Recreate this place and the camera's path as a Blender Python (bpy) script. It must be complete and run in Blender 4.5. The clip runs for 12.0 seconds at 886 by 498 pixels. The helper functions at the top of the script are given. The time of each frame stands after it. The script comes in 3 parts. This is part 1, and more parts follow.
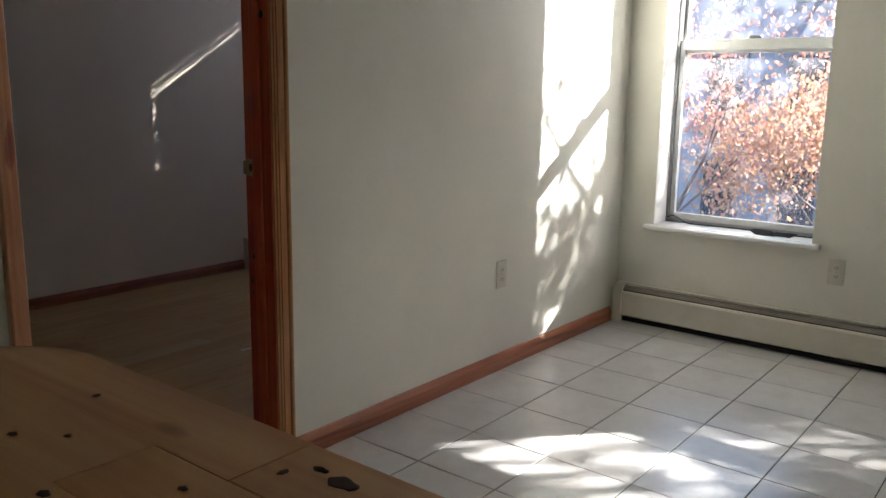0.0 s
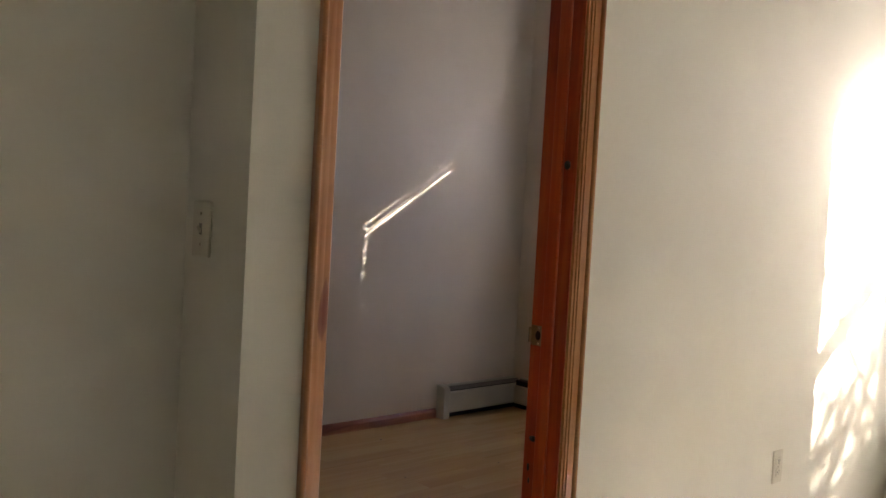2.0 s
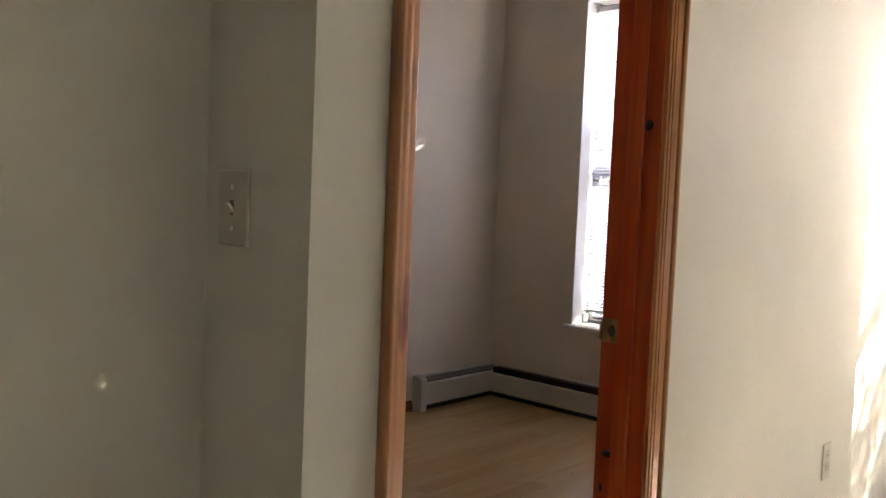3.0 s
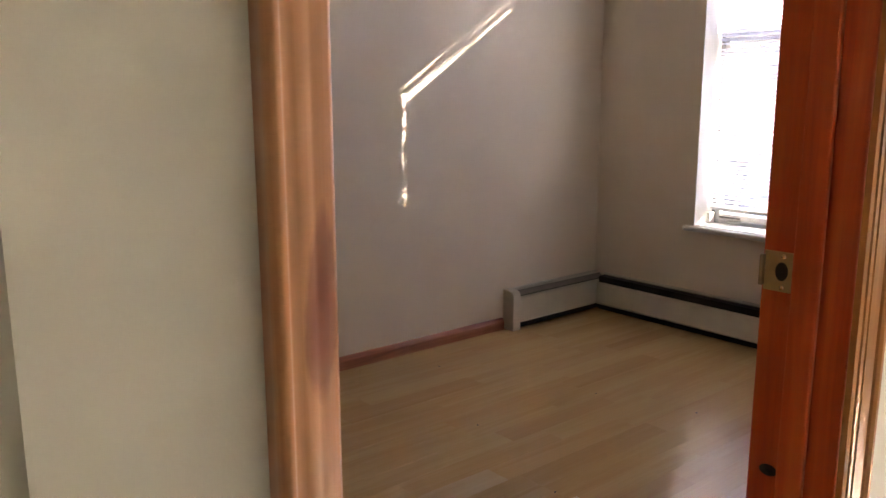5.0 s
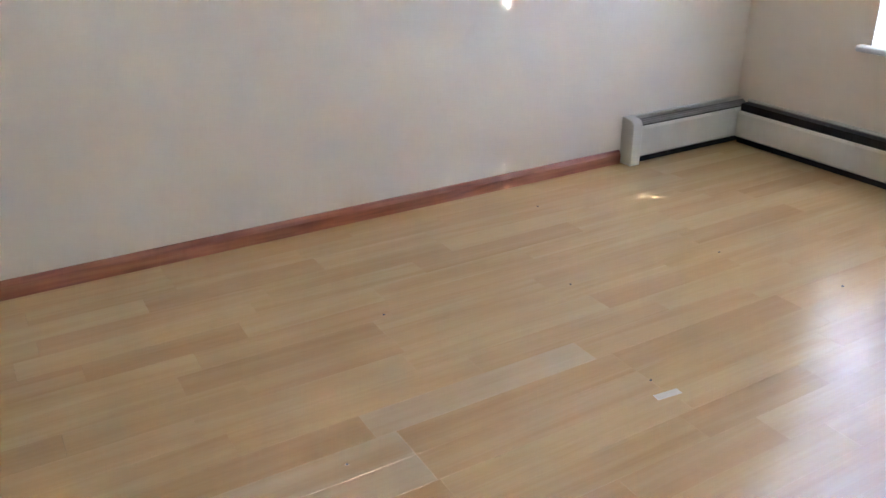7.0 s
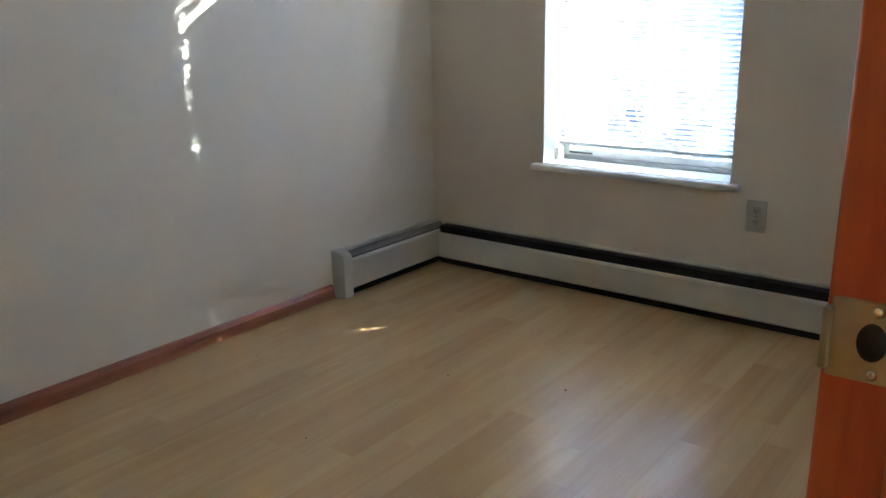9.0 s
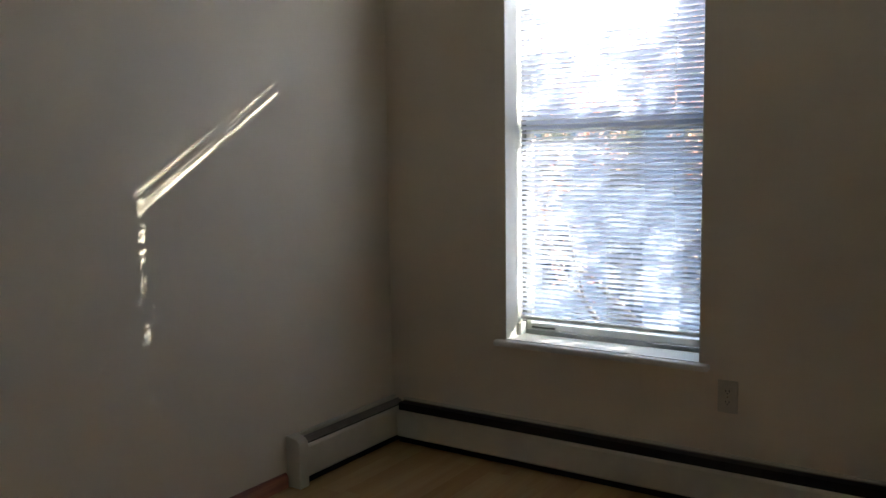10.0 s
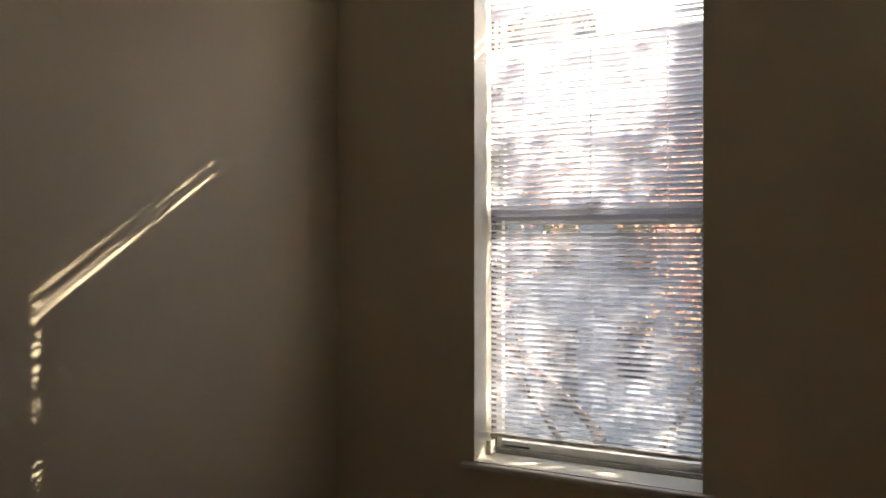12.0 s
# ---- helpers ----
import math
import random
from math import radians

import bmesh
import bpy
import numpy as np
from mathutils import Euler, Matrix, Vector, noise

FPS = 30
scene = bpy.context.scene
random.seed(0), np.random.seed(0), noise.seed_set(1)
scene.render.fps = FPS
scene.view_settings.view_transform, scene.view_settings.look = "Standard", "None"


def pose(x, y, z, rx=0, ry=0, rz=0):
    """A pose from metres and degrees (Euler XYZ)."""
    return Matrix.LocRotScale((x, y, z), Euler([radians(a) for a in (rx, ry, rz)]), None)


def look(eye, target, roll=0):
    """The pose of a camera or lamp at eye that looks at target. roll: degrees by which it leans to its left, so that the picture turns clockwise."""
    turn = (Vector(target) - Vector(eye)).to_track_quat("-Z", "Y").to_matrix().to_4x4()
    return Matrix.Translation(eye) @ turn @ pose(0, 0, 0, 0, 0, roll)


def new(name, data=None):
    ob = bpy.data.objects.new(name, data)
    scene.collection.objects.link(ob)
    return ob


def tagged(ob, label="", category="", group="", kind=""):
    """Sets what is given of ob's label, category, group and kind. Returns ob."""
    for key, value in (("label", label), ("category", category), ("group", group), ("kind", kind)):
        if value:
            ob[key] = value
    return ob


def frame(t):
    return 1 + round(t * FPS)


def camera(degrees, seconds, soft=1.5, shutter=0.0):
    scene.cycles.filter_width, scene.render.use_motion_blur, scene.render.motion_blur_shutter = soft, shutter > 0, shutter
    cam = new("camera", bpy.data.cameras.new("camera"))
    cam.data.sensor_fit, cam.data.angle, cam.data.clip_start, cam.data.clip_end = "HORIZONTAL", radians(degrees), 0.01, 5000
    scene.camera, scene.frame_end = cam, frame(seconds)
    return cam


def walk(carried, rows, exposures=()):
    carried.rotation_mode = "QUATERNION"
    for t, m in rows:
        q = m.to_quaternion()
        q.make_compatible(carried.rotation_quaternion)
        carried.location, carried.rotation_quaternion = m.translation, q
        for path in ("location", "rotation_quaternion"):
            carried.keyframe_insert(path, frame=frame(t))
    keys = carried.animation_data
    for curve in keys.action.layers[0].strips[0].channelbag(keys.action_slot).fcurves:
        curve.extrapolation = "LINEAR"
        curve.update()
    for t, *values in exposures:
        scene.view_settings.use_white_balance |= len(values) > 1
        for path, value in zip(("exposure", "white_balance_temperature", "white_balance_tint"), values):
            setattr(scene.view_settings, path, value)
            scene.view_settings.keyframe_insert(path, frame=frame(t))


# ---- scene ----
cam = camera(56.9, 12.0)
PATH = [
    (0, (-4.079, -1.92, 1.202), (-2.539, -0.704, 0.816), 0.9),
    (0.5, (-4.101, -1.86, 1.206), (-2.745, -0.431, 0.86), 1.7),
    (1, (-4.127, -1.715, 1.246), (-2.783, -0.25, 1.029), 3.0),
    (1.5, (-4.171, -1.548, 1.267), (-2.825, -0.075, 1.139), 2.7),
    (2, (-4.128, -1.333, 1.252), (-2.788, 0.15, 1.176), 3.2),
    (2.5, (-4.098, -1.089, 1.238), (-2.694, 0.334, 1.18), 3.4),
    (4.5, (-3.716, -0.42, 1.197), (-2.133, 0.752, 0.852), 0.6),
    (5, (-3.486, -0.424, 1.188), (-2.229, 1.084, 0.804), -0.1),
    (5.5, (-3.322, -0.412, 1.181), (-2.285, 1.219, 0.668), 0.6),
    (6, (-3.229, -0.326, 1.18), (-2.234, 1.266, 0.489), -1.4),
    (6.5, (-3.149, -0.215, 1.145), (-2.289, 1.409, 0.355), -1.3),
    (7, (-3.086, -0.128, 1.159), (-2.176, 1.445, 0.324), -0.6),
    (7.5, (-3.064, -0.041, 1.143), (-1.985, 1.412, 0.293), 0.2),
    (9.5, (-3.004, 0.042, 1.167), (-1.401, 1.174, 0.78), -1.2),
    (10, (-2.981, 0.173, 1.264), (-1.322, 1.271, 1.061), -0.8),
    (10.5, (-2.851, 0.181, 1.339), (-1.227, 1.349, 1.338), 0.2),
    (11, (-2.805, 0.25, 1.338), (-1.169, 1.39, 1.495), 2.7),
    (11.5, (-2.738, 0.376, 1.361), (-1.026, 1.379, 1.613), 0.8),
    (12, (-2.672, 0.507, 1.316), (-0.915, 1.463, 1.308), -0.0),
]
EXPOSURES = [
    (0.0, 3.38, 6400, 11),
    (0.5, 3.90, 6700, 13),
    (1.0, 4.40, 7000, 15),
    (1.5, 4.20, 7250, 15),
    (2.0, 4.52, 7350, 16),
    (2.7, 4.85, 7350, 16),
    (4.3, 4.05, 7150, 18),
    (5.0, 5.30, 7850, 19),
    (5.5, 6.02, 7800, 28),
    (6.0, 6.62, 6800, 18),
    (7.0, 6.85, 5750, 5),
    (7.7, 6.85, 5650, 4),
    (9.3, 5.25, 6050, -1),
    (10.0, 4.18, 6950, 2),
    (10.5, 3.45, 7900, 5),
    (12.0, 3.48, 9700, 9),
]
walk(cam, [(t, look(eye, target, roll)) for t, eye, target, roll in PATH], EXPOSURES)

# ---- light ----
SUN_DIR = Vector((-1.12, 1.0, -0.733)).normalized()
world = bpy.data.worlds.new("world")
scene.world = world
world.use_nodes = True
wn = world.node_tree.nodes
sky = wn.new("ShaderNodeTexSky")
sky.sky_type = "NISHITA"
sky.sun_disc = False
sky.sun_elevation = math.asin(-SUN_DIR.z)
sky.sun_rotation = math.atan2(-SUN_DIR.x, -SUN_DIR.y)
world.node_tree.links.new(sky.outputs[0], wn["Background"].inputs[0])
wn["Background"].inputs[1].default_value = 0.08

sun_data = bpy.data.lights.new("sun", "SUN")
sun_data.energy, sun_data.angle, sun_data.color = 3.6, radians(0.45), (1.0, 0.97, 0.93)
sun = new("sun", sun_data)
sun.matrix_world = Matrix.Translation((6, -6, 9)) @ SUN_DIR.to_track_quat("-Z", "Y").to_matrix().to_4x4()


# ---- materials ----
DL_KNOT = -3.238              # place of the red knot in the door casing


class Nodes:
    """A new material's node tree, with short calls."""

    def __init__(self, name):
        self.mat = bpy.data.materials.new(name)
        self.mat.use_nodes = True
        self.t = self.mat.node_tree
        self.bsdf = self.t.nodes["Principled BSDF"]

    def add(self, kind, **values):
        n = self.t.nodes.new(kind)
        for key, value in values.items():
            n.inputs[key.replace("_", " ")].default_value = value
        return n

    def link(self, a, b):
        self.t.links.new(a, b)

    def coords(self, scale=(1, 1, 1), rot=(0, 0, 0), world_space=True, offset=None):
        m = self.add("ShaderNodeMapping")
        m.inputs["Scale"].default_value = scale
        m.inputs["Rotation"].default_value = rot
        if world_space:
            self.link(self.add("ShaderNodeNewGeometry").outputs["Position"], m.inputs[0])
        else:
            self.link(self.add("ShaderNodeTexCoord").outputs["Object"], m.inputs[0])
        if offset is not None:
            self.link(offset, m.inputs["Location"])
        return m.outputs[0]

    def noise(self, vec, scale, detail=4.0, rough=0.55, distort=0.0):
        n = self.add("ShaderNodeTexNoise", Scale=scale, Detail=detail, Roughness=rough, Distortion=distort)
        self.link(vec, n.inputs["Vector"])
        return n.outputs["Fac"]

    def ramp(self, fac, stops):
        n = self.t.nodes.new("ShaderNodeValToRGB")
        els = n.color_ramp.elements
        while len(els) < len(stops):
            els.new(0.5)
        for e, (p, c) in zip(els, stops):
            e.position, e.color = p, (*c, 1) if len(c) == 3 else c
        self.link(fac, n.inputs[0])
        return n.outputs[0]

    def mix(self, fac, a, b, mode="MIX"):
        n = self.t.nodes.new("ShaderNodeMix")
        n.data_type, n.blend_type = "RGBA", mode
        for sock, v in ((n.inputs[0], fac), (n.inputs[6], a), (n.inputs[7], b)):
            if isinstance(v, (int, float)):
                sock.default_value = v
            elif isinstance(v, tuple):
                sock.default_value = (*v, 1)
            else:
                self.link(v, sock)
        return n.outputs[2]

    def bump(self, height, strength, dist=0.002):
        n = self.add("ShaderNodeBump", Strength=strength, Distance=dist)
        self.link(height, n.inputs["Height"])
        self.link(n.outputs[0], self.bsdf.inputs["Normal"])

    def set(self, **values):
        for key, v in values.items():
            sock = self.bsdf.inputs[key.replace("_", " ")]
            if hasattr(v, "node"):
                self.link(v, sock)
            else:
                sock.default_value = (*v, 1) if isinstance(v, tuple) else v
        return self.mat


def paint(name, base, rough=0.55, blotch=0.04, relief=0.25):
    """Rolled wall paint: orange-peel relief, faint patches."""
    n = Nodes(name)
    p = n.coords()
    big = n.noise(p, 1.3, 3)
    fine = n.noise(p, 160, 2)
    dark = tuple(c * (1 - blotch * 2) for c in base)
    light = tuple(min(1, c * (1 + blotch)) for c in base)
    col = n.ramp(big, [(0.3, dark), (0.7, light)])
    scuff = n.ramp(n.noise(p, 7, 5, 0.7), [(0.62, (1, 1, 1)), (0.85, (0.93, 0.91, 0.88))])
    n.bump(n.mix(0.35, fine, n.noise(p, 22, 3)), relief, 0.0015)
    return n.set(Base_Color=n.mix(1.0, col, scuff, "MULTIPLY"), Roughness=rough)


def plain(name, base, rough=0.5, metal=0.0, wear=0.08, scale=30, relief=0.1):
    n = Nodes(name)
    p = n.coords(world_space=False)
    f = n.noise(p, scale, 4)
    dark = tuple(c * (1 - wear * 2) for c in base)
    col = n.ramp(f, [(0.3, dark), (0.65, base)])
    n.bump(n.noise(p, scale * 8, 2), relief, 0.0006)
    return n.set(Base_Color=col, Roughness=rough, Metallic=metal)


def timber(name, tones, axis=2, rough=0.35, grain=1.0, knots=0.0, island=False, coat=0.3, flame=None, knot_scale=4.5, knot_size=0.1):
    """Sawn timber with rings stretched along one axis; tones run from dark to light."""
    n = Nodes(name)
    sc = [9, 9, 9]
    sc[axis] = 0.55
    info = n.add("ShaderNodeNewGeometry").outputs["Random Per Island"] if island else n.add("ShaderNodeObjectInfo").outputs["Random"]
    shift = n.add("ShaderNodeCombineXYZ")
    mul = n.t.nodes.new("ShaderNodeMath")
    mul.operation = "MULTIPLY"
    mul.inputs[1].default_value = 37.0
    n.link(info, mul.inputs[0])
    for i in range(3):
        n.link(mul.outputs[0], shift.inputs[i])
    p = n.coords(tuple(sc), offset=shift.outputs[0])
    rings = n.noise(p, 1.6 * grain, 5, 0.6, 1.2)
    sc2 = [120, 120, 120]
    sc2[axis] = 3
    fibre = n.noise(n.coords(tuple(sc2), offset=shift.outputs[0]), 1.0, 3)
    d, m, l = tones
    col = n.ramp(rings, [(0.3, d), (0.47, m), (0.62, l), (0.8, m)])
    col = n.mix(0.22, col, n.ramp(fibre, [(0.3, d), (0.7, l)]))
    tint = n.ramp(info, [(0.0, (0.84, 0.80, 0.76)), (0.4, (0.95, 0.91, 0.90)), (0.7, (0.92, 0.93, 0.90)), (1.0, (1.0, 1.0, 1.0))])
    col = n.mix(1.0, col, tint, "MULTIPLY")
    if knots:
        sk = [1.0, 1.0, 1.0]
        sk[axis] = 0.42
        vor = n.add("ShaderNodeTexVoronoi", Scale=knot_scale)
        n.link(n.coords(tuple(sk), offset=shift.outputs[0]), vor.inputs["Vector"])
        k = n.ramp(vor.outputs["Distance"], [(knot_size * 0.4, (1, 1, 1)), (knot_size, (0, 0, 0))])
        col = n.mix(n.mix(1.0, k, (knots, knots, knots), "MULTIPLY"), col, tuple(c * 0.25 for c in d))
    if flame:
        at, size = flame
        q = n.add("ShaderNodeVectorMath")
        q.operation = "SUBTRACT"
        q.inputs[1].default_value = at
        wob = n.add("ShaderNodeTexNoise", Scale=26.0, Detail=4.0)
        n.link(n.coords((1, 1, 0.4)), wob.inputs["Vector"])
        add = n.add("ShaderNodeVectorMath")
        add.operation = "MULTIPLY_ADD"
        add.inputs[1].default_value = (0.016, 0.016, 0.06)
        add.inputs[2].default_value = (-0.008, -0.008, -0.03)
        n.link(wob.outputs["Color"], add.inputs[0])
        tot = n.add("ShaderNodeVectorMath")
        tot.operation = "ADD"
        n.link(n.add("ShaderNodeNewGeometry").outputs["Position"], q.inputs[0])
        n.link(q.outputs[0], tot.inputs[0])
        n.link(add.outputs[0], tot.inputs[1])
        div = n.add("ShaderNodeVectorMath")
        div.operation = "DIVIDE"
        div.inputs[1].default_value = size
        n.link(tot.outputs[0], div.inputs[0])
        ln = n.add("ShaderNodeVectorMath")
        ln.operation = "LENGTH"
        n.link(div.outputs[0], ln.inputs[0])
        col = n.mix(n.ramp(ln.outputs["Value"], [(0.4, (0.85,) * 3), (0.8, (0.6,) * 3), (1.0, (0, 0, 0))]), col, (0.24, 0.05, 0.028))
    n.bump(fibre, 0.12, 0.0008)
    return n.set(Base_Color=col, Roughness=rough, Coat_Weight=coat, Coat_Roughness=0.25)


M_WALL_LIVING = paint("cream_wall_paint", (0.79, 0.775, 0.685))
M_WALL_BED = paint("warm_white_wall_paint", (0.84, 0.752, 0.625))
M_WALL_OUT = paint("render_outside", (0.35, 0.30, 0.27), 0.9)
M_CEIL = paint("white_ceiling_paint", (0.84, 0.83, 0.80))
M_WHITE = plain("white_gloss_paint", (0.80, 0.80, 0.77), 0.35, 0, 0.03, 12)
M_HEATER = plain("cream_enamel", (0.70, 0.67, 0.57), 0.38, 0, 0.05, 9)
# near-black colour that stands in for the shade inside the heaters
M_GAP_SHADE = plain("near_black_gap_shade", (0.015, 0.014, 0.013), 0.6, 0.3)
M_LOUVER = plain("grey_damper_metal", (0.30, 0.28, 0.25), 0.45, 0.6)
M_PINE = timber("varnished_pine", ((0.36, 0.10, 0.03), (0.54, 0.21, 0.07), (0.64, 0.31, 0.12)), 2, 0.3, 1.0, 0.8)
M_PINE_FLAME = timber("varnished_pine_with_red_knot", ((0.40, 0.13, 0.05), (0.55, 0.235, 0.095), (0.66, 0.33, 0.16)), 2, 0.32, 1.7, 0.0, False, 0.2, ((DL_KNOT, -0.014, 1.055), (0.014, 0.05, 0.062)))
M_PINE_RED = timber("red_stained_pine", ((0.34, 0.038, 0.011), (0.56, 0.078, 0.019), (0.65, 0.135, 0.035)), 2, 0.3, 1.0, 0.8)
M_DOOR = timber("orange_varnished_pine_door", ((0.50, 0.19, 0.03), (0.66, 0.30, 0.06), (0.74, 0.39, 0.10)), 2, 0.3, 0.8)
M_BASE = timber("red_brown_baseboard", ((0.20, 0.06, 0.035), (0.41, 0.14, 0.07), (0.52, 0.22, 0.11)), 0, 0.4, 1.0)
M_LAMINATE = timber("maple_laminate", ((0.55, 0.335, 0.152), (0.615, 0.395, 0.188), (0.66, 0.448, 0.228)), 0, 0.27, 0.7, 0, False, 0.0)
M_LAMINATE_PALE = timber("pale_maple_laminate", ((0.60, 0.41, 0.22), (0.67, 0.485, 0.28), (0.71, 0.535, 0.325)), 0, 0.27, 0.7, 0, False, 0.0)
M_BUTCHER = timber("oiled_butcher_block", ((0.43, 0.205, 0.078), (0.57, 0.305, 0.13), (0.65, 0.39, 0.18)), 1, 0.4, 0.6, 1.0, False, 0.1, None, 9.5, 0.15)
M_KNOT = plain("dark_wood_knot", (0.05, 0.022, 0.012), 0.85, 0, 0.3, 90)
M_GROUT = plain("dark_grout", (0.075, 0.07, 0.066), 0.9)
M_NICKEL = plain("satin_nickel", (0.62, 0.58, 0.50), 0.25, 1.0, 0.06)
M_BRASS = plain("worn_brass_plate", (0.42, 0.34, 0.22), 0.45, 0.9, 0.12)
M_BLACK = plain("black_rubber", (0.012, 0.012, 0.012), 0.5)
M_PLATE = plain("ivory_plastic", (0.66, 0.63, 0.53), 0.35, 0, 0.03)
M_SCRAP = plain("cream_paper", (0.66, 0.58, 0.44), 0.7, 0, 0.05)
M_VINYL = plain("white_vinyl_frame", (0.72, 0.73, 0.70), 0.4, 0, 0.05)
M_ALU = plain("grey_aluminium_track", (0.33, 0.34, 0.34), 0.4, 0.7)
M_CAB = paint("cabinet_white_paint", (0.62, 0.60, 0.54))


def tile_material():
    n = Nodes("pale_mottled_ceramic")
    p = n.coords()
    r = n.add("ShaderNodeObjectInfo").outputs["Random"]
    a = n.noise(p, 7, 3, 0.5, 0.4)
    b = n.noise(p, 24, 2, 0.5)
    col = n.ramp(a, [(0.3, (0.486, 0.473, 0.45)), (0.5, (0.54, 0.526, 0.504)), (0.7, (0.567, 0.558, 0.54))])
    col = n.mix(0.16, col, n.ramp(b, [(0.3, (0.50, 0.48, 0.45)), (0.7, (0.68, 0.67, 0.65))]))
    col = n.mix(1.0, col, n.ramp(r, [(0, (0.93, 0.93, 0.92)), (1, (1, 1, 1))]), "MULTIPLY")
    n.bump(a, 0.02, 0.0005)
    return n.set(Base_Color=col, Roughness=0.3)


M_TILE = tile_material()


def glass_material(dust):
    """Clear glass with a film of dust that catches the sun."""
    n = Nodes("window_glass")
    n.set(Base_Color=(1.0, 1.0, 1.0), Roughness=0.01, Transmission_Weight=1.0, IOR=1.02)
    if dust:
        film = n.ramp(n.noise(n.coords((1, 1, 0.35)), 9, 5, 0.65), [(0.35, (dust * 0.5,) * 3), (0.75, (dust * 1.6,) * 3)])
        tr = n.add("ShaderNodeBsdfTranslucent", Color=(0.80, 0.85, 1.0, 1))
        mx = n.add("ShaderNodeMixShader")
        n.link(film, mx.inputs[0])
        n.link(n.bsdf.outputs[0], mx.inputs[1])
        n.link(tr.outputs[0], mx.inputs[2])
        n.link(mx.outputs[0], n.t.nodes["Material Output"].inputs[0])
    return n.mat


M_GLASS = glass_material(0.045)
M_CLEAR = glass_material(0.0)


def slat_material():
    """White vinyl that lets some light through, with blue skylight put into its colours."""
    n = Nodes("white_vinyl_slat_sky_tint")
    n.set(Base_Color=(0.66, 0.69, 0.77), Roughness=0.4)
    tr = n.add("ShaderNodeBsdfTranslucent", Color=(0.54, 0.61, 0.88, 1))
    mx = n.add("ShaderNodeMixShader", Fac=0.15)
    n.link(n.bsdf.outputs[0], mx.inputs[1])
    n.link(tr.outputs[0], mx.inputs[2])
    n.link(mx.outputs[0], n.t.nodes["Material Output"].inputs[0])
    return n.mat


M_SLAT = slat_material()


def leaf_material(name, tones):
    n = Nodes(name)
    r = n.add("ShaderNodeNewGeometry").outputs["Random Per Island"]
    col = n.ramp(r, [(i / (len(tones) - 1), c) for i, c in enumerate(tones)])
    n.set(Base_Color=col, Roughness=0.6)
    tr = n.add("ShaderNodeBsdfTranslucent")
    n.link(col, tr.inputs[0])
    mx = n.add("ShaderNodeMixShader", Fac=0.45)
    n.link(n.bsdf.outputs[0], mx.inputs[1])
    n.link(tr.outputs[0], mx.inputs[2])
    n.link(mx.outputs[0], n.t.nodes["Material Output"].inputs[0])
    return n.mat


M_LEAF = leaf_material("red_brown_leaves", [(0.30, 0.13, 0.11), (0.40, 0.20, 0.15), (0.50, 0.30, 0.22), (0.33, 0.16, 0.16)])
M_LEAF_GOLD = leaf_material("orange_gold_leaves", [(0.33, 0.15, 0.10), (0.42, 0.23, 0.13), (0.52, 0.36, 0.21), (0.36, 0.18, 0.14)])
M_BARK = plain("grey_bark", (0.10, 0.08, 0.07), 0.9, 0, 0.25, 14, 0.8)
M_ASPHALT = paint("asphalt", (0.05, 0.05, 0.052), 0.9, 0.1, 0.6)
M_PAVE = paint("concrete_pavement", (0.30, 0.29, 0.27), 0.9, 0.08, 0.5)
M_GROUND = paint("bare_ground", (0.12, 0.11, 0.08), 0.95, 0.15, 0.8)
M_BRICKA = paint("brown_brick_facade", (0.20, 0.15, 0.15), 0.9, 0.1, 0.6)
M_BRICKB = paint("grey_stone_facade", (0.20, 0.215, 0.26), 0.9, 0.1, 0.6)
M_FRAME_FAR = plain("weathered_window_frame", (0.15, 0.16, 0.19), 0.7)
M_ROOF = paint("dark_roof", (0.06, 0.06, 0.065), 0.9)
M_WINDARK = plain("dark_window_glass", (0.03, 0.035, 0.045), 0.08)


# ---- mesh helpers ----
def mesh_of(bm, material, name):
    me = bpy.data.meshes.new(name)
    bm.normal_update()
    bm.to_mesh(me)
    bm.free()
    if material:
        me.materials.append(material)
    return me


def part(name, bm, material, parent, label=""):
    ob = new(name, mesh_of(bm, material, name))
    ob.parent = parent
    return tagged(ob, label)


def thing(name, label, category, at=(0, 0, 0), group="", kind=""):
    ob = new(name)
    ob.location = at
    return tagged(ob, label, category, group, kind)


def solid(name, bm, material, label, category, kind="structure", group=""):
    return tagged(new(name, mesh_of(bm, material, name)), label, category, group, kind)


def add_box(bm, x0, x1, y0, y1, z0, z1, bevel=0.0, seg=2):
    vs = [bm.verts.new(c) for c in ((x0, y0, z0), (x1, y0, z0), (x1, y1, z0), (x0, y1, z0), (x0, y0, z1), (x1, y0, z1), (x1, y1, z1), (x0, y1, z1))]
    fs = [bm.faces.new([vs[i] for i in f]) for f in ((3, 2, 1, 0), (4, 5, 6, 7), (0, 1, 5, 4), (1, 2, 6, 5), (2, 3, 7, 6), (3, 0, 4, 7))]
    if bevel:
        es = list({e for f in fs for e in f.edges})
        bmesh.ops.bevel(bm, geom=es, offset=bevel, segments=seg, profile=0.5, affect="EDGES")
    return bm


def box(x0, x1, y0, y1, z0, z1, bevel=0.0, seg=2):
    return add_box(bmesh.new(), x0, x1, y0, y1, z0, z1, bevel, seg)


